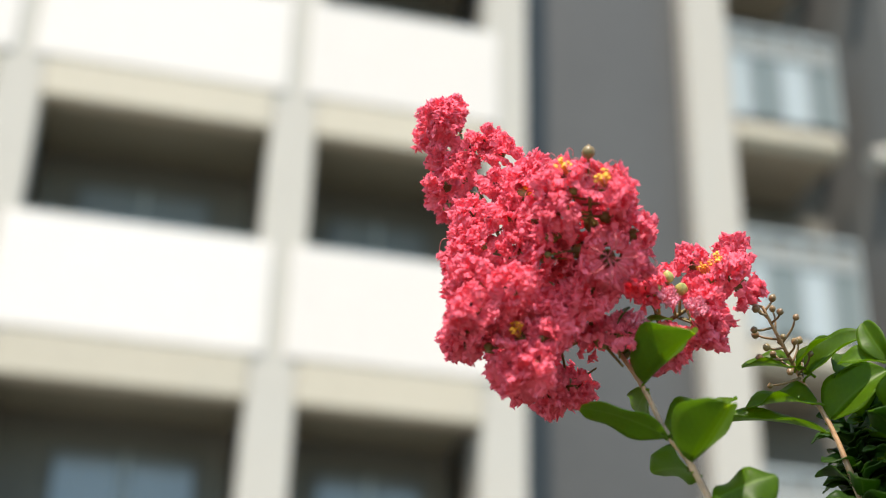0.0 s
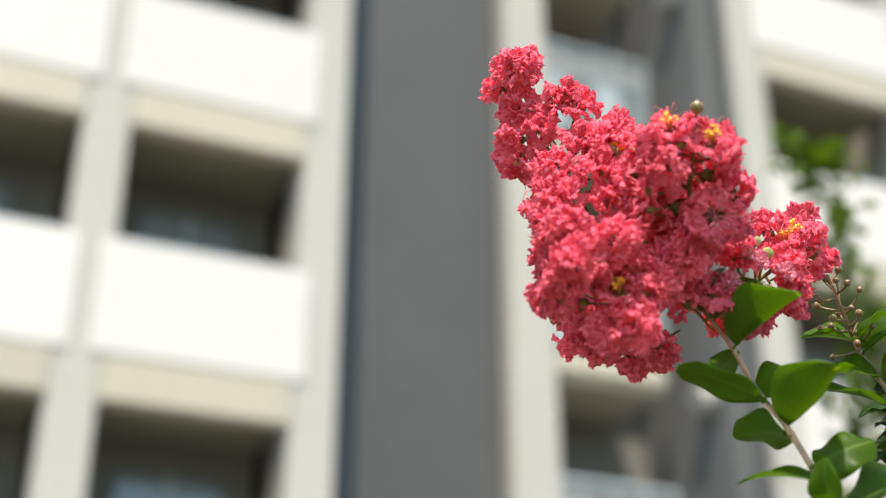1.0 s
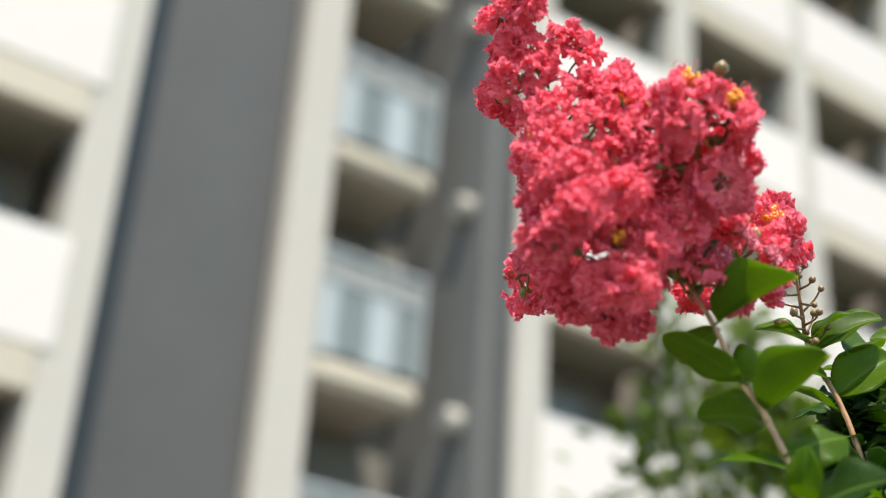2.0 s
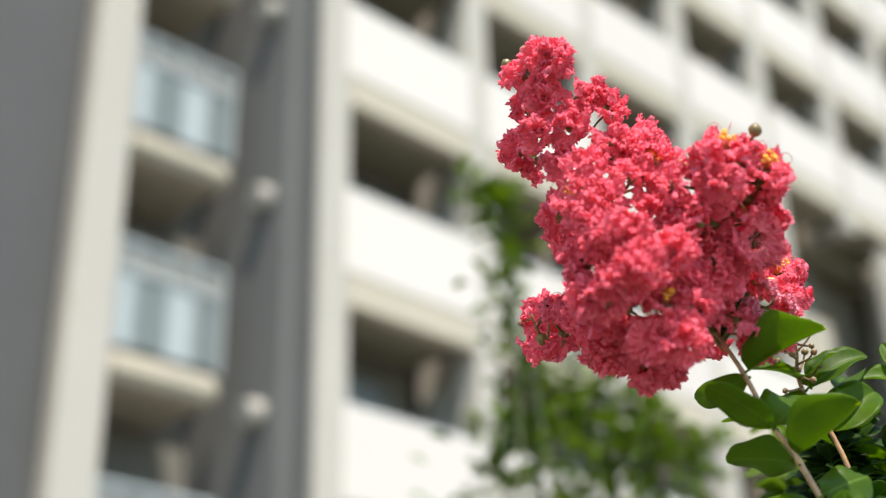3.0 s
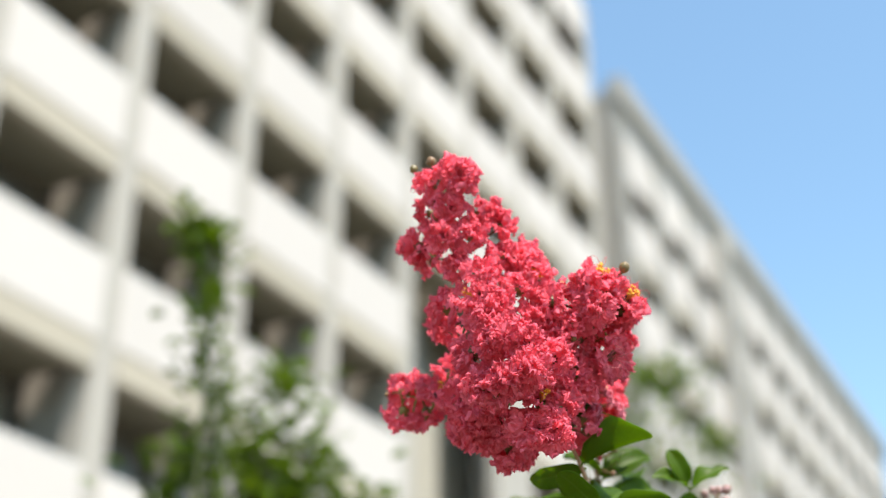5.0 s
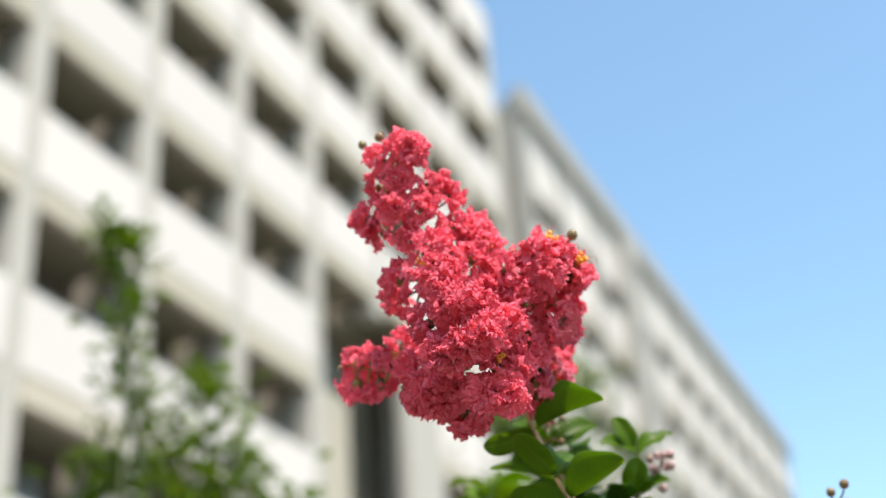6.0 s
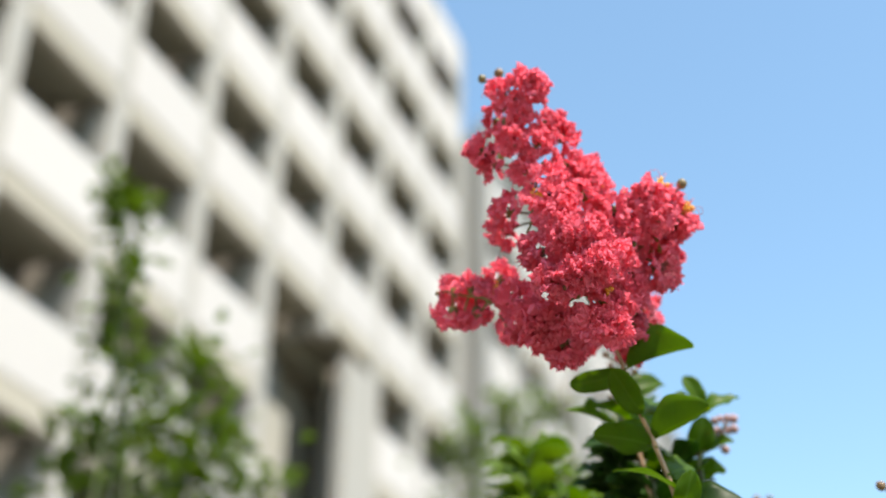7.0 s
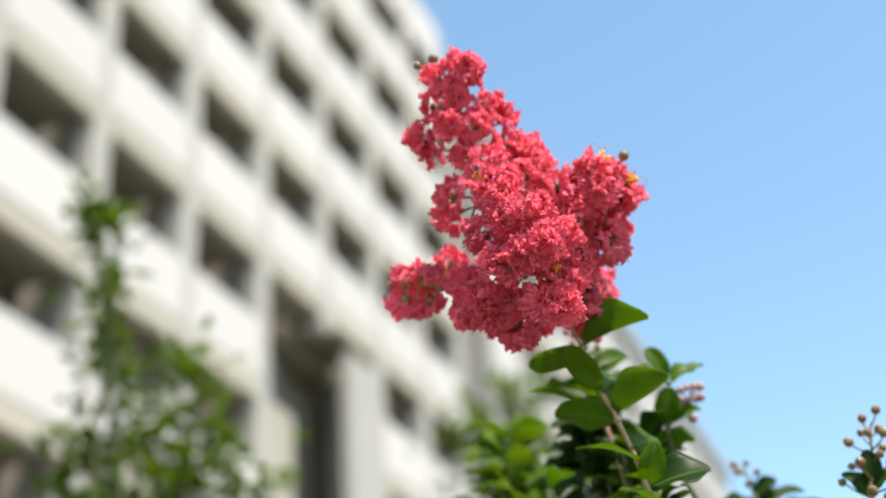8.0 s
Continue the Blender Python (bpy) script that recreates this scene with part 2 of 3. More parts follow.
def put(parent, name, mat, sx, sy, sz, x, y, z, bevel=0.012):
    """A box part of a building by its middle in x and y and its foot in z, in the world's metres."""
    return part(name, shared_box(name, mat, sx, sy, sz, bevel), mat, parent, Matrix.Translation(Vector((x, y, z)) - parent.matrix_basis.translation))


def window(parent, x, y, z, w, h):
    f = put(parent, "window", FRAME_DARK, w, 0.05, h, x, y, z, 0.006)
    pane = shared_box("pane", GLASS, w / 2 - 0.07, 0.02, h - 0.1, 0.0)
    for k in (-1, 1):
        part("pane", pane, GLASS, f, Matrix.Translation((k * w / 4, -0.03 if k < 0 else -0.022, 0.05)))
    rail = shared_box("window_rail", METAL_PALE, 0.05, 0.03, h - 0.02, 0.004)
    part("window_rail", rail, METAL_PALE, f, Matrix.Translation((0, -0.045, 0.01)))
    return f


def bay(parent, x0, x1, y, top, opening, seed, face=PAINT_WHITE, inner=INNER_WALL_SHADED, lap=0.0):
    """One balcony between two pillars: parapet, slab edge, floor slab, back wall with a window. top: the opening's upper edge."""
    rnd = random.Random(seed)
    w, xc = x1 - x0, (x0 + x1) / 2
    foot = top - STOREY
    edge = 0.42
    put(parent, "slab_edge", PAINT_BEIGE, w, 0.20, edge, xc, y + (0.07 if lap else 0.10), foot, 0.02)
    put(parent, "parapet", face, w + lap, 0.19, STOREY - opening - edge, xc, y + 0.055 if lap else y + 0.07, foot + edge, 0.025)
    put(parent, "coping", METAL_PALE, w, 0.2, 0.035, xc, y + 0.08, top - opening, 0.008)
    put(parent, "floor_slab", SOFFIT_SHADED, w, DEPTH - 0.2, 0.18, xc, y + 0.2 + (DEPTH - 0.2) / 2, foot + 0.1, 0.0)
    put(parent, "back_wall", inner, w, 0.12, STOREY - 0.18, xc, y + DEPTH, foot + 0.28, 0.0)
    window(parent, xc + rnd.uniform(-0.12, 0.12) * w, y + DEPTH - 0.09, foot + 0.4, w * 0.62, 2.18)


def block(name, label, pillars, y, top1, opening, low, high, roof, seed, skip=(), face=PAINT_WHITE, post=PAINT_PILLAR, ends=(PAINT_PILLAR, PAINT_PILLAR), raised={}, proud=0.01, inner=INNER_WALL_SHADED, lap=0.0, first=0.39):
    """A block of balconies: pillars are their left edges, from storey low to storey high (storey 1 has its opening's top at top1)."""
    b = thing(name, (pillars[0], y, 0), label, "building", "apartment blocks")
    for k, x in enumerate(pillars):
        low_end = raised.get(k, 0)
        thick = (0.39 if k else first) + proud
        put(b, "pillar", post, PILLAR_W, thick, roof - low_end, x + PILLAR_W / 2, y + thick / 2 - proud, low_end, 0.02)
    for i, (a, c) in enumerate(zip(pillars, pillars[1:])):
        for s in range(low, high + 1):
            top = top1 + STOREY * (s - 1)
            if (i, s) in skip:
                continue
            bay(b, a + PILLAR_W, c, y, top, opening, seed + 97 * i + s, face, inner, lap)
        low_end = raised.get(i, 0)
        put(b, "partition", PAINT_PILLAR, 0.14, DEPTH - 0.5, roof - 0.1 - low_end, a + PILLAR_W / 2, y + 0.40 + (DEPTH - 0.5) / 2, low_end, 0.0)
        topmost = top1 + STOREY * (high - 1)
        put(b, "roof_edge", face, c - a - PILLAR_W, 0.3, roof - topmost, (a + PILLAR_W + c) / 2, y + 0.1, topmost, 0.03)
    x0, x1 = pillars[0], pillars[-1] + PILLAR_W
    put(b, "roof", PAINT_BEIGE, x1 - x0, 9.0, 0.25, (x0 + x1) / 2, y + 0.3 + 4.5, roof - 0.6, 0.0)
    put(b, "rear_wall", PAINT_BEIGE, x1 - x0, 0.25, roof - 0.6, (x0 + x1) / 2, y + 9.3, 0, 0.0)
    for x, mat in ((x0 + 0.1, ends[0]), (x1 - 0.1, ends[1])):
        front = first + 0.02 if mat is ends[0] else 0.5
        put(b, "end_wall", mat, 0.2, 8.9 - front, roof - 0.62, x, y + front + (8.9 - front) / 2, 0, 0.0)
    return b


Y1, Y2, Y3 = 11.48, 12.32, 11.42
# the near block: pillars A, B and C, and more to the left
block("apartment_block", "white concrete apartment block with long solid balcony parapets", [-8.8, -6.2, -3.9, -1.58, 1.04, 3.22], Y1, 8.28, 1.25, 0, 6, 24.2, 1, lap=0.26)
# the grey stair tower set back between the blocks
tower = thing("stair_tower", (4.7, Y2, 0), "dark grey windowless stair tower wall between the balconies", "building", "apartment blocks")
put(tower, "wall", TILE_GREY, 2.26, 0.4, 25.0, 4.80, Y2 + 0.45, 0, 0.0)
put(tower, "side_wall", TILE_GREY, 0.14, 2.0, 25.0, 3.75, Y2 + 0.45, 0, 0.0)
# the narrow bay with railed balconies
narrow = thing("apartment_bay", (5.92, Y2, 0), "narrow bay of balconies with pale panelled railings", "building", "apartment blocks")
put(narrow, "pillar", PAINT_PILLAR, 0.55, 0.6, 25.0, 6.195, Y2 + 0.3, 0, 0.02)
put(narrow, "back_wall", INNER_WALL_SHADED, 2.5, 0.2, 25.0, 7.5, Y2 + 1.5, 0, 0.0)
put(narrow, "side_wall", PAINT_SLATE, 0.18, 2.4, 25.0, 8.47, Y2 + 0.75, 0, 0.0)
for s in range(-1, 7):
    top = 9.59 + STOREY * (s - 1)
    foot = top - STOREY
    put(narrow, "slab", PAINT_BEIGE, 1.47, 1.4, 0.34, 7.21, Y2 + 0.72, foot, 0.10)
    rail = put(narrow, "railing", METAL_PALE, 1.45, 0.05, 0.06, 7.20, Y2 + 0.06, top - 1.18, 0.01)
    for x in (-0.70, -0.47, -0.05, 0.31, 0.70):
        part("post", shared_box("post", SHEET_PALE, 0.05, 0.05, 1.28, 0.006), SHEET_PALE, rail, Matrix.Translation((x, 0, -1.28)))
    part("top_panel", shared_box("top_panel", PAINT_GREY, 1.40, 0.012, 0.30, 0.0), PAINT_GREY, rail, Matrix.Translation((0, 0.03, -0.33)))
    for x, w in ((-0.585, 0.20), (0.13, 0.33)):
        part("sheet", shared_box("sheet", METAL_PALE, w, 0.016, 0.88, 0.003), METAL_PALE, rail, Matrix.Translation((x, 0.01, -1.23)))
    for x, w in ((-0.26, 0.37), (0.505, 0.36)):
        part("panel", shared_box("panel", PANEL_PALE, w, 0.02, 0.86, 0.004), PANEL_PALE, rail, Matrix.Translation((x, 0.01, -1.22)))
    part("middle_rail", shared_box("middle_rail", SHEET_PALE, 1.42, 0.045, 0.05, 0.006), SHEET_PALE, rail, Matrix.Translation((0, 0, -0.37)))
    bm = bmesh.new()
    tube(bm, [(0, 0, 0), (-0.1, 0, 0), (-0.2, 0, -0.02)], 0.16, 0.14, 16, 3)
    part("vent_hood", bm, PAINT_PILLAR, narrow, Matrix.Translation(Vector((8.36, Y2 - 0.1, foot + 2.75)) - narrow.matrix_basis.translation), "round pale vent hood")
# the long block with many balconies
block("apartment_block", "long white apartment block with rows of deep balconies", [8.57 + 2.57 * k for k in range(9)], Y3, 10.82, 1.24, -2, 6, 26.4, 301, skip=[(i, s) for i in (4, 5) for s in range(-2, 3)], ends=(PAINT_SLATE, PAINT_PILLAR), raised={5: 13.36}, first=0.12, lap=0.12)
deep = thing("entrance_hall", (19.2, Y3 + 2.6, 0), "dark recessed entrance hall, several storeys high, under the balconies", "building")
put(deep, "back_wall", PAINT_BEIGE, 8.6, 0.2, 13.6, 23.3, Y3 + 1.9, 0, 0.0)
put(deep, "ceiling_slab", SOFFIT_SHADED, 8.4, 0.8, 0.3, 23.3, Y3 + 1.45, 13.36, 0.0)
put(deep, "infill_wall", PAINT_PILLAR, 1.25, 0.25, 13.36, 23.36, Y3 + 0.12, 0, 0.02)
put(deep, "inner_pier", PAINT_GREY, 0.7, 0.3, 13.3, 22.0, Y3 + 1.6, 0, 0.02)
put(deep, "porch_wall", PAINT_BEIGE, 1.6, 0.2, 11.3, 20.08, Y3 + 0.45, 0, 0.02)
# the far wing, a little lower
wing = block("apartment_block", "distant wing of white balconies under a straight roof line", [31.6 + 3.0 * k for k in range(13)], Y3 + 0.1, 10.79, 1.0, -2, 5, 24.9, 901, proud=0.14, face=PAINT_WHITE, post=PAINT_ASH, inner=PAINT_GREY, ends=(PAINT_PILLAR, PAINT_GREY))

put(wing, "cornice", PAINT_ASH, 36.5, 0.5, 0.9, 49.8, Y3 + 0.0, 24.3, 0.03)
put(wing, "pier", PAINT_ASH, 1.1, 0.5, 24.3, 41.0, Y3 - 0.1, 0, 0.03)


# ---- blossom: crinkled florets ----
def petal_into(bm, centre, azimuth, lift, length, seed):
    """One crape petal, joined to the floret's centre: a long thin claw that opens into a round, tightly crumpled, fringed blade."""
    rnd = random.Random(seed)
    nu, nv = 11, 14
    claw = rnd.uniform(0.30, 0.40)
    ph = [rnd.uniform(0, 6.3) for _ in range(7)]
    waves = rnd.uniform(15.0, 21.0)
    wide = rnd.uniform(0.40, 0.52) * length
    curl = rnd.uniform(-0.6, 1.1)
    roll = rnd.uniform(-0.5, 0.5)
    rows = []
    for i in range(1, nu + 1):
        u = 0.5 * claw * i if i < 3 else claw + (1 - claw) * (i - 2) / (nu - 2)
        b = max(0.0, (u - claw) / (1 - claw))
        h = 0.0004 + wide * math.sin(math.pi * min(1.0, 0.05 + 0.76 * b)) ** 0.8 if b > 0 else 0.0004
        row = []
        for j in range(-nv, nv + 1):
            v = j / nv
            fringe = 1 + (0.08 * math.sin(12 * v + ph[0]) + 0.06 * math.sin(27 * v + ph[1])) * b
            r = length * u * fringe * (1 - 0.28 * v * v * b)
            ruf = 0.072 * length * b ** 0.9 * (1.1 * math.sin(waves * v + ph[2] + 2 * u) + 0.6 * math.sin(waves * 1.9 * v + ph[3] - 6 * u) + 1.0 * math.sin(22 * u + ph[4] + 4 * v))
            z = ruf + curl * length * 0.3 * b * b - 0.25 * length * b * v * v + roll * h * v
            s = h * v * (1 - 0.12 * math.sin(12 * u + ph[6])) + 0.07 * length * b * math.sin(17 * u + ph[5] + 8 * v)
            c = Vector((r, s, z))
            n = noise.noise_vector(c * 600 + Vector((seed * 3.1, 0, 0)))
            row.append(c + n * (0.0010 * b))
        rows.append(row)
    m = Matrix.Rotation(azimuth, 3, "Z") @ Matrix.Rotation(-lift, 3, "Y")
    vs = [[bm.verts.new(m @ c) for c in row] for row in rows]
    for j in range(2 * nv):
        bm.faces.new((centre, vs[0][j], vs[0][j + 1])).smooth = True
    for a, b in zip(vs, vs[1:]):
        for j in range(2 * nv):
            bm.faces.new((a[j], b[j], b[j + 1], a[j + 1])).smooth = True


def floret_mesh(seed, opened, count=9, size=0.0158):
    """A floret about 3 cm across in one piece; +z looks out of it. opened: the petals spread and show its centre."""
    rnd = random.Random(seed)
    bm = bmesh.new()
    centre = bm.verts.new((0, 0, 0))
    for k in range(count):
        az = 2 * math.pi * k / count + rnd.uniform(-0.35, 0.35)
        lift = rnd.uniform(-0.1, 0.55) if opened else rnd.uniform(-0.4, 0.7)
        petal_into(bm, centre, az, lift, size * rnd.uniform(0.8, 1.15), seed * 31 + k)
    if not opened:
        for k in range(7):
            petal_into(bm, centre, 0.9 * k + rnd.uniform(-0.4, 0.4), rnd.uniform(0.6, 1.4), size * rnd.uniform(0.6, 0.98), seed * 57 + k)
    me = bpy.data.meshes.new("floret")
    bm.to_mesh(me)
    bm.free()
    return me


def stamen_mesh(seed):
    """A tuft of short stamens with yellow anthers and long curled filaments."""
    rnd = random.Random(seed)
    bm = bmesh.new()
    for k in range(16):
        a, s = rnd.uniform(0, 6.3), rnd.uniform(0.0006, 0.003)
        top = Vector((s * math.cos(a) * 1.6, s * math.sin(a) * 1.6, rnd.uniform(0.007, 0.0105)))
        ico = bmesh.ops.create_icosphere(bm, subdivisions=1, radius=0.00108)["verts"]
        for v in ico:
            v.co = Vector((v.co.x * 1.4, v.co.y, v.co.z * 0.8)) + top
        tube(bm, [(0, 0, 0), top * 0.5, top], 0.00022, 0.00018, 5, 2)
    bmesh.ops.remove_doubles(bm, verts=[v for v in bm.verts if v.co.length < 0.0004], dist=0.0006)
    return bm


def filament_mesh(seed):
    rnd = random.Random(seed)
    bm = bmesh.new()
    for k in range(6):
        a = 2 * math.pi * k / 6 + rnd.uniform(-0.3, 0.3)
        d = Vector((math.cos(a), math.sin(a), 0))
        tube(bm, [(0, 0, 0), d * 0.003 + Vector((0, 0, 0.009)), d * 0.009 + Vector((0, 0, 0.013)), d * 0.013 + Vector((0, 0, 0.009)), d * 0.0115 + Vector((0, 0, 0.006))], 0.00022, 0.00016, 5, 4)
    bmesh.ops.remove_doubles(bm, verts=[v for v in bm.verts if v.co.length < 0.0005], dist=0.0008)
    return bm


def calyx_mesh():
    """The green cup under a floret, with six points, on its thin stalk."""
    bm = bmesh.new()
    tube(bm, [(0, 0, -0.019), (0.0006, 0.0004, -0.012), (0, 0, -0.005)], 0.0007, 0.0009, 6, 3)
    prev = None
    for z, r in ((-0.0055, 0.001), (-0.004, 0.003), (-0.0015, 0.0038), (0.0008, 0.0036)):
        ring = [bm.verts.new((r * math.cos(b), r * math.sin(b), z + (0.0016 if z > 0 and k % 2 else 0))) for k, b in enumerate(2 * math.pi * k / 12 for k in range(12))]
        if prev:
            for k in range(12):
                bm.faces.new((prev[k], prev[(k + 1) % 12], ring[(k + 1) % 12], ring[k])).smooth = True
        prev = ring
    me = bpy.data.meshes.new("calyx")
    bm.to_mesh(me)
    bm.free()
    return me


def aim(at, way, spin=0.0):
    """A pose at a place whose z axis points along way."""
    q = Vector(way).normalized().to_track_quat("Z", "Y").to_matrix().to_4x4()
    return Matrix.Translation(at) @ q @ Matrix.Rotation(spin, 4, "Z")


FULL = [floret_mesh(s, False) for s in range(1, 9)]
OPEN = [floret_mesh(s, True, 8) for s in range(21, 25)]
SMALL = [floret_mesh(41, False, 6, 0.0115)]
for some in (FULL, OPEN, SMALL):
    for me in some:
        me.materials.append(PETAL)
STAMENS = mesh_of("stamen_tuft", stamen_mesh(5))
STAMENS.materials.append(STAMEN)
FILAMENTS = mesh_of("filament_tuft", filament_mesh(6))
FILAMENTS.materials.append(FILAMENT)
CUP = calyx_mesh()
CUP.materials.append(CALYX)

# ---- the flowering branch ----
BASE = Vector((0.46, 0.52, 0.0))
branch = thing("flowering_branch", BASE, "crape myrtle branch with a full coral-pink ruffled flower cluster", "flower")
bm = bmesh.new()
tube(bm, [BASE, (0.42, 0.545, 0.6), (0.352, 0.585, 1.25), (0.318, 0.606, 1.48), (0.303, 0.619, 1.568), (0.291, 0.630, 1.612), (0.280, 0.637, 1.633), (0.270, 0.643, 1.660), (0.258, 0.650, 1.684)],
     0.0042, 0.0012, 10, 8, 0.22, 0.32)
part("stem", bm, BARK, branch)

AXES = {
    "main": [(0.258, 0.650, 1.684), (0.236, 0.657, 1.70), (0.209, 0.672, 1.735), (0.192, 0.684, 1.78), (0.176, 0.690, 1.835)],
    "right": [(0.245, 0.654, 1.69), (0.240, 0.634, 1.712), (0.231, 0.612, 1.738), (0.224, 0.594, 1.755)],
    "left": [(0.243, 0.655, 1.69), (0.225, 0.685, 1.688), (0.222, 0.722, 1.703), (0.226, 0.748, 1.713)],
    "back": [(0.262, 0.649, 1.678), (0.285, 0.650, 1.70), (0.308, 0.650, 1.718), (0.322, 0.652, 1.738)],
}
LINES = {}
for name, pts in AXES.items():
    LINES[name] = curve_points(pts, 10)
    bm = bmesh.new()
    tube(bm, pts, 0.0017, 0.0008, 7, 5, 0.2)
    part("rachis", bm, CALYX, branch)

# where the florets' faces lie, lobe by lobe; the last number: 1 shows its stamens, 2 its long filaments alone
FLORETS_TIP = [
    (0.163, 0.692, 1.825, 0), (0.168, 0.682, 1.809, 0), (0.187, 0.665, 1.811, 0), (0.194, 0.660, 1.801, 0), (0.169, 0.687, 1.790, 0),
    (0.177, 0.673, 1.790, 0), (0.192, 0.658, 1.778, 0), (0.207, 0.647, 1.778, 0), (0.165, 0.675, 1.830, 0), (0.176, 0.700, 1.814, 0),
    (0.179, 0.710, 1.793, 0), (0.187, 0.704, 1.786, 0), (0.183, 0.682, 1.773, 0), (0.201, 0.666, 1.777, 0), (0.169, 0.677, 1.834, 0),
    (0.217, 0.655, 1.790, 0), (0.211, 0.646, 1.773, 0), (0.179, 0.669, 1.806, 0), (0.163, 0.674, 1.825, 0),
]
FLORETS_BODY = [
    (0.213, 0.647, 1.766, 1), (0.175, 0.661, 1.729, 0), (0.173, 0.633, 1.689, 0), (0.179, 0.676, 1.742, 1), (0.179, 0.665, 1.763, 0),
    (0.196, 0.648, 1.754, 0), (0.183, 0.657, 1.738, 0), (0.201, 0.647, 1.733, 0), (0.212, 0.630, 1.723, 0), (0.175, 0.658, 1.712, 0),
    (0.177, 0.637, 1.705, 0), (0.192, 0.628, 1.700, 0), (0.226, 0.648, 1.715, 0), (0.195, 0.697, 1.751, 0), (0.177, 0.664, 1.745, 0),
    (0.174, 0.646, 1.713, 0), (0.175, 0.646, 1.684, 0), (0.185, 0.639, 1.691, 0), (0.204, 0.644, 1.694, 0), (0.226, 0.636, 1.694, 0),
    (0.184, 0.674, 1.710, 0), (0.210, 0.704, 1.747, 0),
]
FLORETS_RIGHT = [
    (0.215, 0.603, 1.759, 1), (0.232, 0.591, 1.748, 1), (0.211, 0.609, 1.751, 0), (0.213, 0.602, 1.738, 0), (0.238, 0.608, 1.741, 0),
    (0.229, 0.624, 1.727, 0), (0.238, 0.607, 1.717, 2), (0.239, 0.630, 1.715, 0), (0.219, 0.632, 1.738, 0), (0.234, 0.620, 1.741, 0),
    (0.253, 0.616, 1.723, 2), (0.234, 0.628, 1.702, 0), (0.253, 0.610, 1.733, 0), (0.226, 0.598, 1.754, 0), (0.239, 0.598, 1.746, 0),
    (0.203, 0.642, 1.766, 0), (0.207, 0.628, 1.745, 0), (0.212, 0.620, 1.730, 0),
]
FLORETS_LOW = [
    (0.200, 0.639, 1.677, 1), (0.179, 0.667, 1.682, 0), (0.189, 0.665, 1.690, 0), (0.216, 0.632, 1.677, 0), (0.205, 0.652, 1.664, 0),
    (0.207, 0.634, 1.661, 0), (0.224, 0.671, 1.663, 0), (0.179, 0.663, 1.683, 0), (0.212, 0.636, 1.691, 0), (0.208, 0.670, 1.675, 0),
    (0.199, 0.643, 1.663, 0), (0.240, 0.677, 1.670, 0), (0.240, 0.672, 1.666, 0),
]
FLORETS_LEFT = [
    (0.231, 0.750, 1.717, 0), (0.221, 0.721, 1.703, 1), (0.239, 0.714, 1.689, 0), (0.210, 0.686, 1.679, 0), (0.224, 0.736, 1.713, 0),
    (0.214, 0.702, 1.695, 0), (0.223, 0.700, 1.680, 0), (0.217, 0.687, 1.674, 0), (0.232, 0.735, 1.702, 0), (0.240, 0.689, 1.677, 0),
    (0.234, 0.753, 1.706, 0), (0.236, 0.719, 1.724, 0),
]
FLORETS_BACK = [
    (0.311, 0.639, 1.728, 1), (0.273, 0.639, 1.716, 0), (0.324, 0.644, 1.737, 1), (0.305, 0.637, 1.711, 0), (0.311, 0.644, 1.700, 0),
    (0.306, 0.642, 1.700, 0), (0.332, 0.654, 1.752, 0), (0.305, 0.646, 1.737, 0), (0.279, 0.639, 1.683, 0), (0.288, 0.645, 1.690, 0),
    (0.245, 0.675, 1.671, 0), (0.256, 0.635, 1.685, 0), (0.251, 0.651, 1.686, 0), (0.332, 0.645, 1.731, 0), (0.284, 0.667, 1.694, 0),
    (0.278, 0.642, 1.712, 0),
]
LOBES = [(FLORETS_TIP, ("main",)), (FLORETS_BODY, ("main", "right")), (FLORETS_RIGHT, ("right",)), (FLORETS_LOW, ("left", "main")), (FLORETS_LEFT, ("left", "main")), (FLORETS_BACK, ("back",))]


def floret(at, way, shape, shows, rnd):
    m = Matrix.Translation(-BASE) @ aim(at, way, rnd.uniform(0, 6.3)) @ Matrix.Scale(rnd.uniform(0.82, 1.06) * (0.88 if at.z > 1.79 else 1.0), 4)
    f = part("floret", shape, PETAL, branch, m)
    part("calyx", CUP, CALYX, f, Matrix.Identity(4))
    if shows:
        if shows == 1:
            part("stamen_tuft", STAMENS, STAMEN, f, Matrix.Identity(4), "bright yellow stamens")
        part("filament_tuft", FILAMENTS, FILAMENT, f, Matrix.Identity(4))
    return f


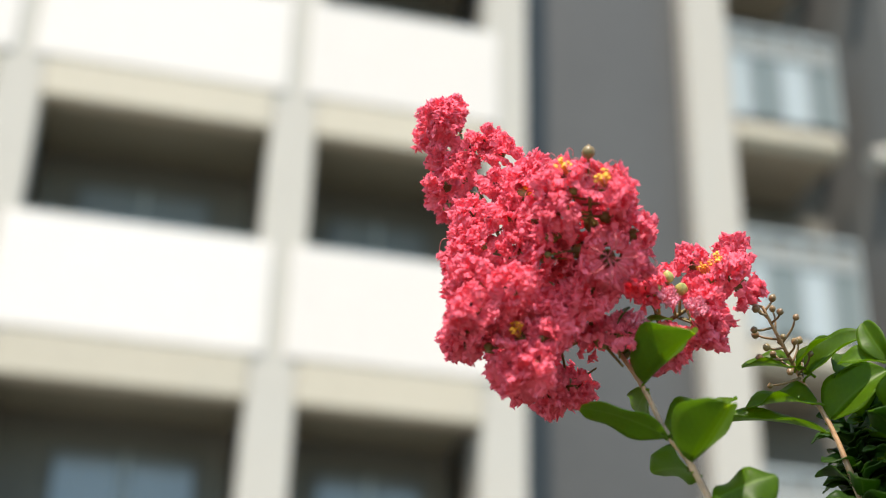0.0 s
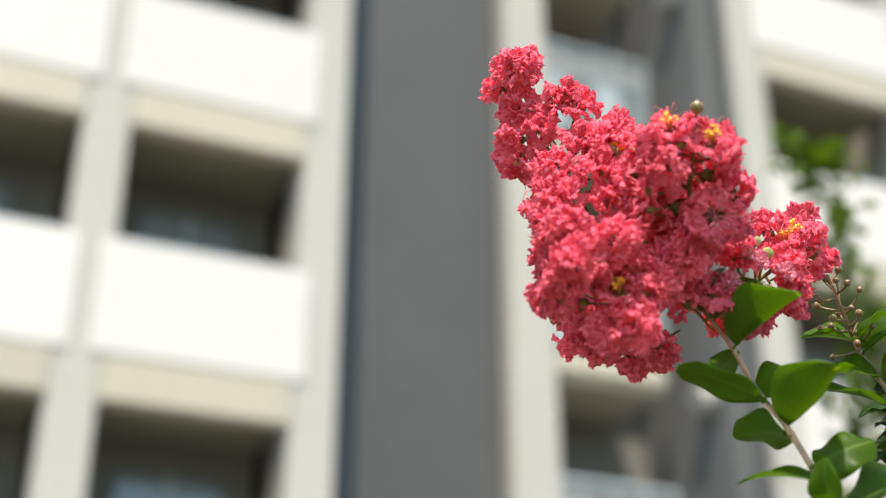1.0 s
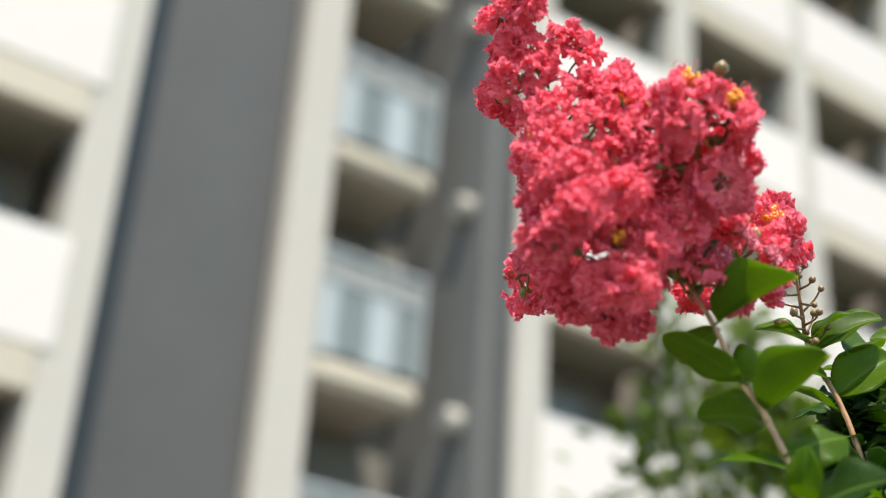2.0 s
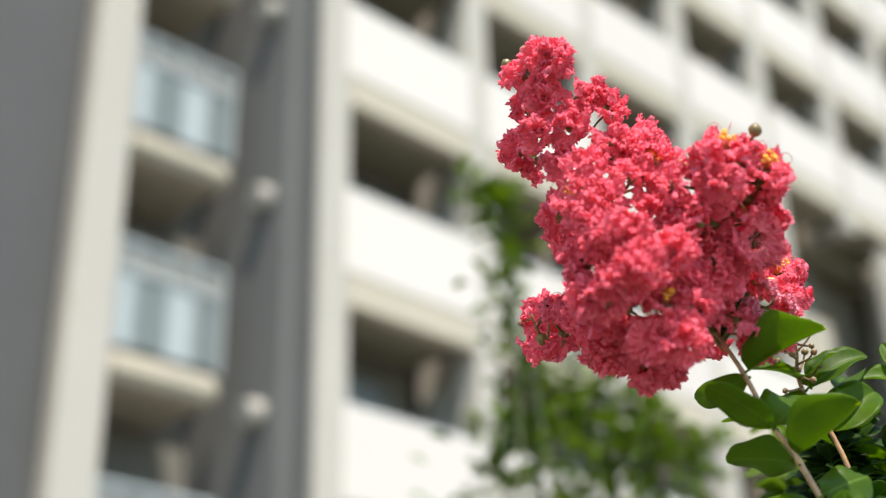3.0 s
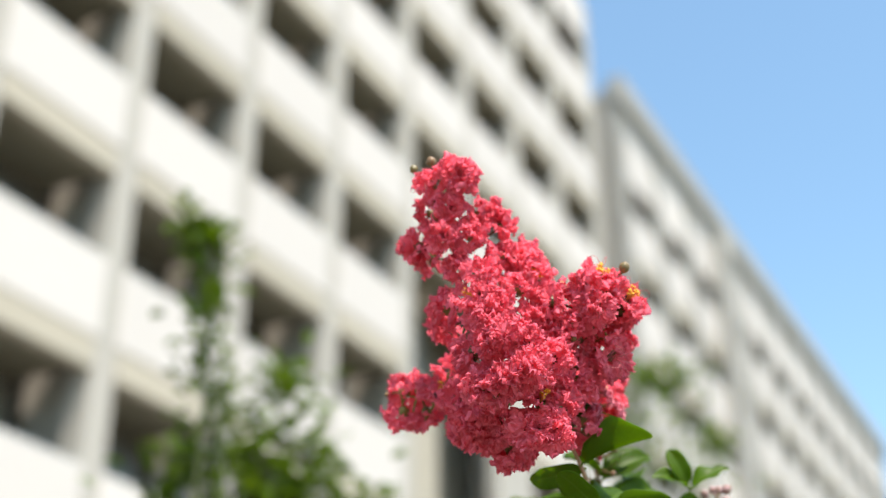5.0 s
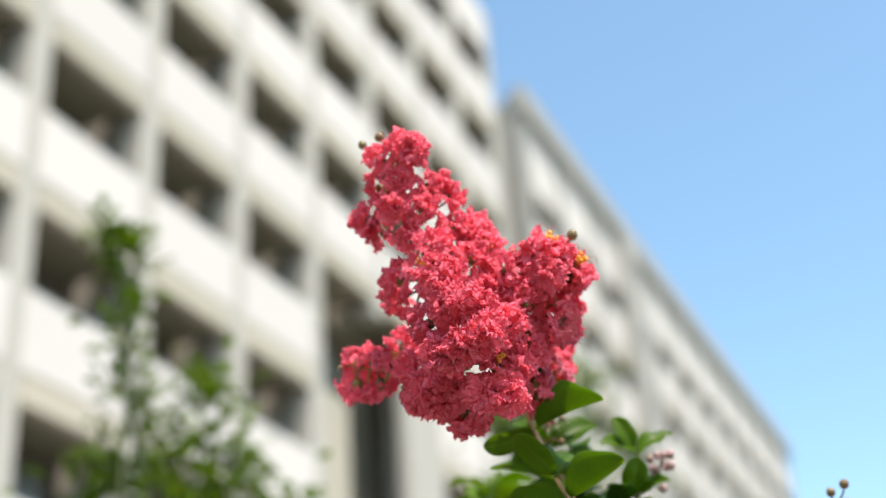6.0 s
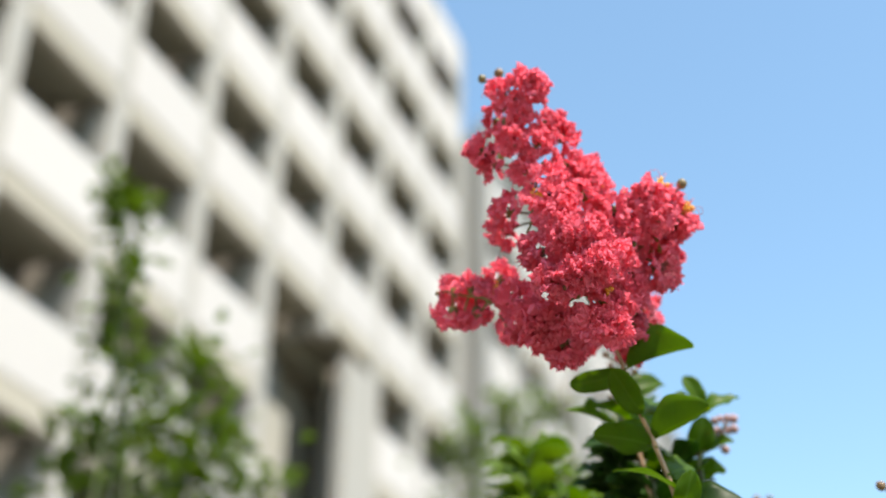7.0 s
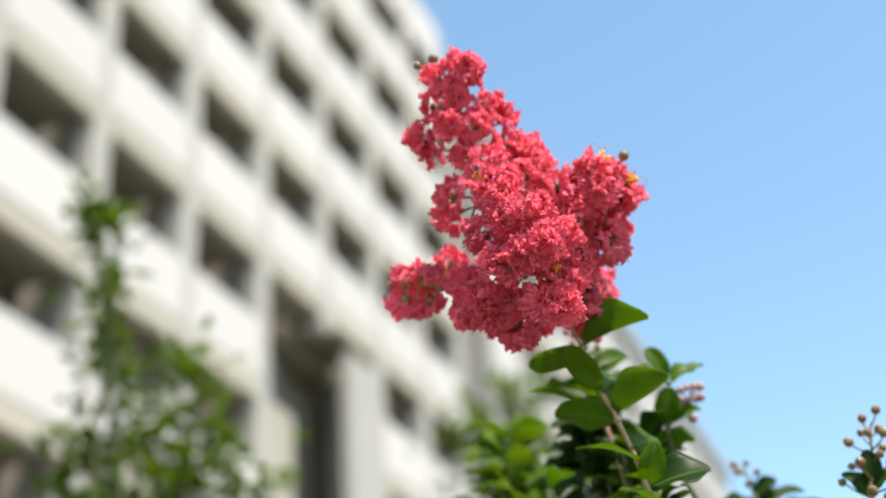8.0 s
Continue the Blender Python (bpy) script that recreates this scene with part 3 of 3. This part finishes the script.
rnd = random.Random(11)
for lobe, axes in LOBES:
    line = [q for a in axes for q in LINES[a]]
    for k, (x, y, z, shows) in enumerate(lobe):
        at = Vector((x, y, z))
        near = min(line, key=lambda q: (q - at).length)
        way = (at - near).normalized() + Vector((rnd.uniform(-0.3, 0.3), rnd.uniform(-0.3, 0.3), rnd.uniform(-0.1, 0.35)))
        if shows == 1:
            way = Vector((-0.62, -0.62, 0.45)) + Vector((rnd.uniform(-0.2, 0.2), rnd.uniform(-0.2, 0.2), rnd.uniform(-0.1, 0.3)))
        way.normalize()
        shape = rnd.choice(OPEN) if shows else rnd.choice(FULL)
        floret(at + way * (0.001 if shows else 0.002), way, shape, shows, rnd)
        if k % 4 == 0:
            across = way.cross(Vector((rnd.uniform(-1, 1), rnd.uniform(-1, 1), rnd.uniform(-1, 1)))).normalized()
            tip = at + across * 0.0125 - way * 0.001
            bm = bmesh.new()
            bud_mesh(bm, tip, way + across * 0.6, rnd.uniform(0.0019, 0.0027))
            tube(bm, [near, (near + tip) / 2 + Vector((0, 0, 0.002)), tip - way * 0.0015], 0.0008, 0.0007, 6, 3)
            part("bud", bm, rnd.choice((BUD, CALYX, BUD_GREEN)), branch)

# buds on the flower cluster
for at, way, r, mat in (((0.221, 0.586, 1.766), (-0.05, -0.3, 1), 0.0036, BUD), ((0.170, 0.697, 1.850), (-0.2, 0.1, 1), 0.0034, BUD), ((0.166, 0.708, 1.845), (-0.5, 0.4, 1), 0.003, BUD),
                        ((0.166, 0.690, 1.805), (-1, -0.2, 0.2), 0.0038, BUD), ((0.183, 0.700, 1.802), (-0.6, 0.2, -0.2), 0.0036, BUD), ((0.181, 0.664, 1.744), (-0.8, -0.5, 0.4), 0.0026, CALYX),
                        ((0.186, 0.652, 1.676), (-1, -0.4, 0), 0.0026, CALYX), ((0.291, 0.632, 1.716), (-0.2, -0.8, 0.4), 0.0036, BUD_GREEN), ((0.283, 0.632, 1.722), (-0.3, -0.7, 0.7), 0.0036, BUD_GREEN),
                        ((0.276, 0.630, 1.712), (-0.3, -0.8, 0.3), 0.0036, BUD_GREEN), ((0.208, 0.656, 1.780), (-0.7, -0.5, 0.3), 0.003, BUD), ((0.215, 0.646, 1.690), (-0.8, -0.6, -0.2), 0.0026, CALYX)):
    at = Vector(at)
    near = min((q for l in LINES.values() for q in l), key=lambda q: (q - at).length)
    bm = bmesh.new()
    bud_mesh(bm, at, way, r)
    tube(bm, [near, (near + at) / 2 + Vector((0, 0, 0.002)), at - Vector(way).normalized() * r * 0.8], 0.0009, 0.0008, 6, 3)
    part("bud", bm, mat, branch)
for at in ((0.280, 0.626, 1.706), (0.296, 0.625, 1.702), (0.262, 0.628, 1.69)):
    m = Matrix.Translation(-BASE) @ aim(at, (-0.3, -0.8, 0.4))
    me = SMALL[0].copy()
    me.materials.clear()
    part("pale_floret", me, PETAL_PALE, branch, m @ Matrix.Scale(0.65, 4), "paler pink half-opened floret")

# leaves on the flowering branch: most are folded upwards along the midrib
for k, (b0, tip, n, w, fold, arch, mat) in enumerate((
        ((0.270, 0.640, 1.661), (0.281, 0.597, 1.674), (-0.05, 0.15, 1.0), 0.029, 0.95, 0.03, LEAF),
        ((0.2792, 0.6355, 1.6307), (0.2345, 0.6438, 1.6443), (0.33, 0.41, 0.85), 0.018, -0.25, 0.08, LEAF),
        ((0.2735, 0.6440, 1.6587), (0.2845, 0.6850, 1.6605), (0.76, -0.19, 0.62), 0.016, -0.2, -0.06, LEAF),
        ((0.290, 0.630, 1.616), (0.295, 0.592, 1.635), (0.05, 0.3, 1.0), 0.032, 0.95, -0.04, LEAF),
        ((0.2815, 0.6345, 1.6315), (0.3197, 0.6341, 1.6549), (-0.47, -0.46, 0.75), 0.032, 0.3, 0.05, LEAF),
        ((0.2903, 0.6325, 1.6120), (0.2845, 0.6703, 1.6217), (0.61, -0.12, 0.78), 0.025, 0.24, 0.06, LEAF),
        ((0.302, 0.620, 1.583), (0.273, 0.655, 1.590), (-0.35, -0.2, 0.9), 0.018, 0.3, 0.10, LEAF),
        ((0.2975, 0.6215, 1.5940), (0.3286, 0.6124, 1.6075), (-0.42, -0.76, 0.49), 0.027, -0.3, 0.05, LEAF),
        ((0.305, 0.617, 1.566), (0.314, 0.578, 1.574), (-0.7, -0.15, 0.6), 0.034, 0.35, 0.06, LEAF_SHADED),
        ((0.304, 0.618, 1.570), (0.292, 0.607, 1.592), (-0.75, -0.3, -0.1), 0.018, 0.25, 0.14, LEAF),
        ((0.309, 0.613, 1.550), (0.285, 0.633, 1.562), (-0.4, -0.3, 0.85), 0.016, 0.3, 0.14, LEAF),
        ((0.262, 0.646, 1.683), (0.257, 0.625, 1.697), (-0.7, -0.3, 0.5), 0.016, 0.3, 0.2, LEAF_SHADED),
        ((0.262, 0.648, 1.681), (0.280, 0.622, 1.692), (-0.3, -0.3, 0.9), 0.014, 0.3, 0.2, LEAF))):
    leaf(branch, mat, b0, tip, n, w, fold=fold, arch=arch, seed=k + 1)


# ---- side twigs with leaves and buds ----
def bud_twig(name, label, base, line, leaves, mat_leaf, bud_r=0.0034, bud_mat=BUD, spread=0.022, count=11, seed=0, r0=0.005, group="twigs with seed buds"):
    """A twig from the ground that ends in a loose head of round buds; leaves: base, tip, normal, width."""
    rnd = random.Random(seed)
    t = thing(name, base, label, "plant", group)
    bm = bmesh.new()
    tube(bm, [base, *line], r0, 0.0009, 8, 6, 0.15, 0.4)
    part("stem", bm, BARK if seed % 2 else BARK_GREEN, t)
    top = Vector(line[-1])
    way = (top - Vector(line[-2])).normalized()
    for k in range(count):
        f = k / max(1, count - 1)
        root = Vector(line[-3]).lerp(Vector(line[-2]), 2 * f) if f < 0.5 else Vector(line[-2]).lerp(top, 2 * f - 1)
        a = 2.4 * k
        side = way.orthogonal().normalized()
        out = side * math.cos(a) + way.cross(side) * math.sin(a)
        at = root + out * spread * rnd.uniform(0.5, 1.0) * (1.15 - 0.75 * f) + way * spread * rnd.uniform(0.1, 0.5)
        bm = bmesh.new()
        bud_mesh(bm, at, at - root, bud_r * rnd.uniform(0.8, 1.15))
        tube(bm, [root, (root + at) / 2 + out * 0.002, at - (at - root).normalized() * bud_r * 0.7], 0.0008, 0.0006, 6, 3)
        part("bud", bm, bud_mat, t)
    for k, (b, e, n, w) in enumerate(leaves):
        leaf(t, mat_leaf, b, e, n, w, seed=seed * 17 + k, fold=0.5, arch=0.08)
    return t


bud_twig("budding_twig", "thin reddish twig with brown seed buds and green leaves", Vector((0.52, 0.60, 0)),
         [(0.48, 0.62, 0.9), (0.43, 0.645, 1.45), (0.400, 0.66, 1.63), (0.385, 0.676, 1.688), (0.370, 0.668, 1.706), (0.353, 0.657, 1.724)], [
             ((0.389, 0.675, 1.693), (0.353, 0.689, 1.698), (-0.2, -0.5, 0.8), 0.022),
             ((0.386, 0.671, 1.690), (0.412, 0.645, 1.709), (-0.6, -0.5, 0.6), 0.024),
             ((0.388, 0.668, 1.672), (0.356, 0.694, 1.673), (-0.1, -0.6, 0.75), 0.026),
             ((0.396, 0.668, 1.664), (0.425, 0.650, 1.690), (-0.5, -0.6, 0.3), 0.03),
             ((0.400, 0.662, 1.690), (0.443, 0.676, 1.709), (-0.4, -0.5, 0.7), 0.024),
             ((0.378, 0.668, 1.694), (0.392, 0.652, 1.708), (-0.2, -0.4, 0.8), 0.012),
             ((0.392, 0.668, 1.655), (0.330, 0.700, 1.662), (-0.4, -0.3, 0.85), 0.018),
         ], LEAF, bud_r=0.0021, spread=0.022, count=20, seed=3, r0=0.0038)

bud_twig("budding_twig", "slender green twig topped by faded pinkish buds", Vector((0.66, 0.57, 0)),
         [(0.58, 0.58, 1.0), (0.47, 0.60, 1.5), (0.425, 0.622, 1.628), (0.417, 0.618, 1.655), (0.43, 0.606, 1.672), (0.437, 0.603, 1.681)], [
             ((0.408, 0.612, 1.680), (0.423, 0.590, 1.694), (-0.6, -0.2, 0.7), 0.017),
             ((0.404, 0.616, 1.682), (0.398, 0.626, 1.707), (-0.8, -0.4, 0.2), 0.015),
             ((0.404, 0.616, 1.680), (0.385, 0.635, 1.684), (-0.6, -0.3, 0.6), 0.017),
             ((0.416, 0.625, 1.652), (0.409, 0.615, 1.677), (-0.8, -0.45, 0.2), 0.02),
             ((0.418, 0.617, 1.652), (0.421, 0.596, 1.659), (-0.6, -0.2, 0.7), 0.017),
             ((0.423, 0.622, 1.634), (0.427, 0.605, 1.640), (-0.7, -0.2, 0.5), 0.02),
             ((0.424, 0.624, 1.630), (0.413, 0.645, 1.636), (-0.7, -0.2, 0.6), 0.018),
         ], LEAF, bud_r=0.0032, bud_mat=BUD_FADED, spread=0.013, count=13, seed=4)

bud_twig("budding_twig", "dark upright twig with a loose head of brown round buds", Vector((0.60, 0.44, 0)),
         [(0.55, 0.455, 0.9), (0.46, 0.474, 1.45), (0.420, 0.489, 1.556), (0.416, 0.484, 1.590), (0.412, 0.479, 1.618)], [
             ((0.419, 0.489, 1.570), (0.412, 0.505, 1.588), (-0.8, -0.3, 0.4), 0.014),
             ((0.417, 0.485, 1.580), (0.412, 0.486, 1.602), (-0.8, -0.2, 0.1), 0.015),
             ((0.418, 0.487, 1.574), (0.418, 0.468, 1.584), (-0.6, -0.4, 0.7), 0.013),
         ], LEAF_SHADED, bud_r=0.0035, spread=0.025, count=18, seed=5)

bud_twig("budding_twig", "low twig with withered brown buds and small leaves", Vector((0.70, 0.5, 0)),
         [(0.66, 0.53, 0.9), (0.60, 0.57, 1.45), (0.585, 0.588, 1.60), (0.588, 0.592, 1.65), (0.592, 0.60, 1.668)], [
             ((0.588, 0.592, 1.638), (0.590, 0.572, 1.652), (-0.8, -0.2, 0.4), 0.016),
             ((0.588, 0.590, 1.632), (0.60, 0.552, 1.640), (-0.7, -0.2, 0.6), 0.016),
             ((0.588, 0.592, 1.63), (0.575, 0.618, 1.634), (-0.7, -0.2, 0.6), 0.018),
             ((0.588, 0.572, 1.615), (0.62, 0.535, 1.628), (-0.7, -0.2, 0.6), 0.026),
         ], LEAF_SHADED, bud_r=0.0032, spread=0.016, count=9, seed=6)


def leafy_twig(name, label, base, line, mat, count, size, seed, droop=0.1, start=0.55, r0=0.006, mixed=0.6, group="leafy twigs"):
    """A stem from the ground with pairs of leaves along its upper part."""
    rnd = random.Random(seed)
    t = thing(name, base, label, "plant", group)
    bm = bmesh.new()
    tube(bm, [base, *line], r0, 0.0010, 8, 6, 0.1, 0.45)
    part("stem", bm, BARK_GREEN, t)
    pts = curve_points([base, *line], 20)
    for k in range(count):
        f = start + (1 - start) * (k // 2 * 2) / count
        i = min(len(pts) - 2, int(f * (len(pts) - 1)))
        at, way = pts[i], (pts[i + 1] - pts[i]).normalized()
        side = way.orthogonal().normalized()
        a = (k // 2) * 1.3 + (math.pi if k % 2 else 0) + rnd.uniform(-0.4, 0.4)
        out = (side * math.cos(a) + way.cross(side) * math.sin(a)) + way * rnd.uniform(0.1, 0.7) - Vector((0, 0, droop))
        out.normalize()
        s = size * rnd.uniform(0.7, 1.15)
        n = Vector((rnd.uniform(-1.0, 0.3), rnd.uniform(-0.9, 0.3), 0.75))
        leaf(t, mat if rnd.random() < mixed else LEAF, at + out * 0.003, at + out * s, n, s * rnd.uniform(0.5, 0.65), seed=seed * 101 + k, fold=0.25, arch=0.14, nu=8, nv=3)
    return t


# twigs close behind the blossom, shade painted into most of their leaves
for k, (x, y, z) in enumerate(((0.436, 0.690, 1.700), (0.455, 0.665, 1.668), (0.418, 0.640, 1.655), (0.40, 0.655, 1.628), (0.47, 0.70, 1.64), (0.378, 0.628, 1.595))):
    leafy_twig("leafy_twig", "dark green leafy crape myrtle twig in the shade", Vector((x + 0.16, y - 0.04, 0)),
               [(x + 0.12, y - 0.02, 0.9), (x + 0.03, y - 0.01, z - 0.16), (x, y, z)], LEAF_SHADED, 14, 0.030, 60 + k, start=0.89, r0=0.004)
# a dense clump beside the budding twig, deep shade put into its leaf colour
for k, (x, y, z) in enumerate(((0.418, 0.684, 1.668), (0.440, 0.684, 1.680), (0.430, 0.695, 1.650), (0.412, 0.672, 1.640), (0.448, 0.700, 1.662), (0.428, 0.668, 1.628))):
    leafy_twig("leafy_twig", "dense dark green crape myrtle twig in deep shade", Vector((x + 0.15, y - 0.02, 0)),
               [(x + 0.11, y - 0.01, 0.9), (x + 0.025, y, z - 0.14), (x, y, z)], LEAF_SHADED, 18, 0.027, 120 + k, start=0.94, r0=0.0035, mixed=0.95)
# yellow-green young twigs a little farther off
for k, (x, y, z) in enumerate(((0.600, 0.812, 1.755), (0.635, 0.83, 1.735), (0.57, 0.80, 1.71), (0.60, 0.77, 1.70), (0.66, 0.86, 1.70))):
    leafy_twig("leafy_twig", "young yellow-green leafy twig in bright sun", Vector((x + 0.1, y, 0)),
               [(x + 0.08, y, 0.9), (x + 0.02, y, z - 0.2), (x, y, z)], LEAF_YOUNG, 18, 0.044, 80 + k, start=0.86, r0=0.005)


# ---- shrubs out of focus between the blossom and the building ----
def shrub(name, label, base, shoots, leaf_size, mat, seed):
    """A bush of several leaning shoots from one root, each clothed in small leaves."""
    rnd = random.Random(seed)
    t = thing(name, base, label, "shrub", "garden shrubs")
    for s, (top, low, per_shoot, spread) in enumerate(shoots):
        top, base_v = Vector(top), Vector(base)
        mid = base_v.lerp(top, 0.55) + Vector((rnd.uniform(-0.1, 0.1), rnd.uniform(-0.1, 0.1), 0.1))
        lean = Vector((base_v.x - top.x, base_v.y - top.y, 0))
        shoulder = top.lerp(base_v, 0.07) + lean * 0.25
        line = curve_points([base_v, mid, shoulder, top], 20)
        bm = bmesh.new()
        tube(bm, [base_v, mid, shoulder, top], 0.006, 0.0015, 7, 8)
        part("stem", bm, BARK_GREEN, t)
        bm = bmesh.new()
        for k in range(per_shoot):
            f = low + (1 - low) * rnd.random() ** 1.1
            i = min(len(line) - 1, int(f * (len(line) - 1)))
            w = spread * (1.25 - f) + 0.03
            out = Vector((rnd.gauss(0, 1), rnd.gauss(0, 1), rnd.gauss(0.2, 0.7)))
            at = line[i] + out * w * 0.5 * rnd.random()
            d = (out.normalized() + Vector((0, 0, rnd.uniform(-0.3, 0.5)))).normalized()
            leaf_into(bm, at, at + d * leaf_size * rnd.uniform(0.6, 1.1), (rnd.uniform(-0.5, 0.5), rnd.uniform(-0.5, 0.5), 1), leaf_size * 0.5, 0.2, 0.12, seed * 7 + k, 4, 1, 0)
        tagged(part("foliage", bm, mat, t), kind="stuff")
    return t


shrub("shrub", "tall loose green shrub with upright leafy shoots", (1.70, 1.91, 0), [
    ((1.385, 1.926, 2.764), 0.64, 150, 0.095), ((1.46, 1.93, 2.56), 0.66, 36, 0.10), ((1.525, 1.985, 2.46), 0.58, 70, 0.18), ((1.60, 1.94, 2.40), 0.54, 70, 0.22),
    ((1.636, 1.845, 2.49), 0.54, 120, 0.18), ((1.69, 1.85, 2.38), 0.54, 100, 0.22), ((1.745, 1.80, 2.33), 0.54, 90, 0.22), ((1.56, 2.03, 2.33), 0.54, 70, 0.22)], 0.042, LEAF_YOUNG, 5)
shrub("shrub", "dense green shrub with small leaves in sunlight", (1.76, 2.0, 0), [
    ((1.60, 2.03, 2.30), 0.5, 110, 0.25), ((1.66, 1.93, 2.33), 0.5, 110, 0.25), ((1.74, 1.88, 2.28), 0.5, 120, 0.25), ((1.80, 1.80, 2.24), 0.5, 110, 0.25),
    ((1.835, 1.715, 2.25), 0.55, 60, 0.15), ((1.58, 2.10, 2.24), 0.5, 100, 0.25)], 0.042, LEAF_YOUNG, 6)
shrub("shrub", "small distant tree with loose light green foliage", (6.9, 2.9, 0), [
    ((6.35, 2.95, 4.35), 0.55, 90, 0.5), ((6.6, 2.75, 4.5), 0.55, 90, 0.5), ((6.9, 2.6, 4.62), 0.55, 90, 0.5), ((6.5, 3.1, 4.2), 0.55, 90, 0.5), ((7.3, 2.5, 4.3), 0.55, 90, 0.5)], 0.09, LEAF_YOUNG, 8)
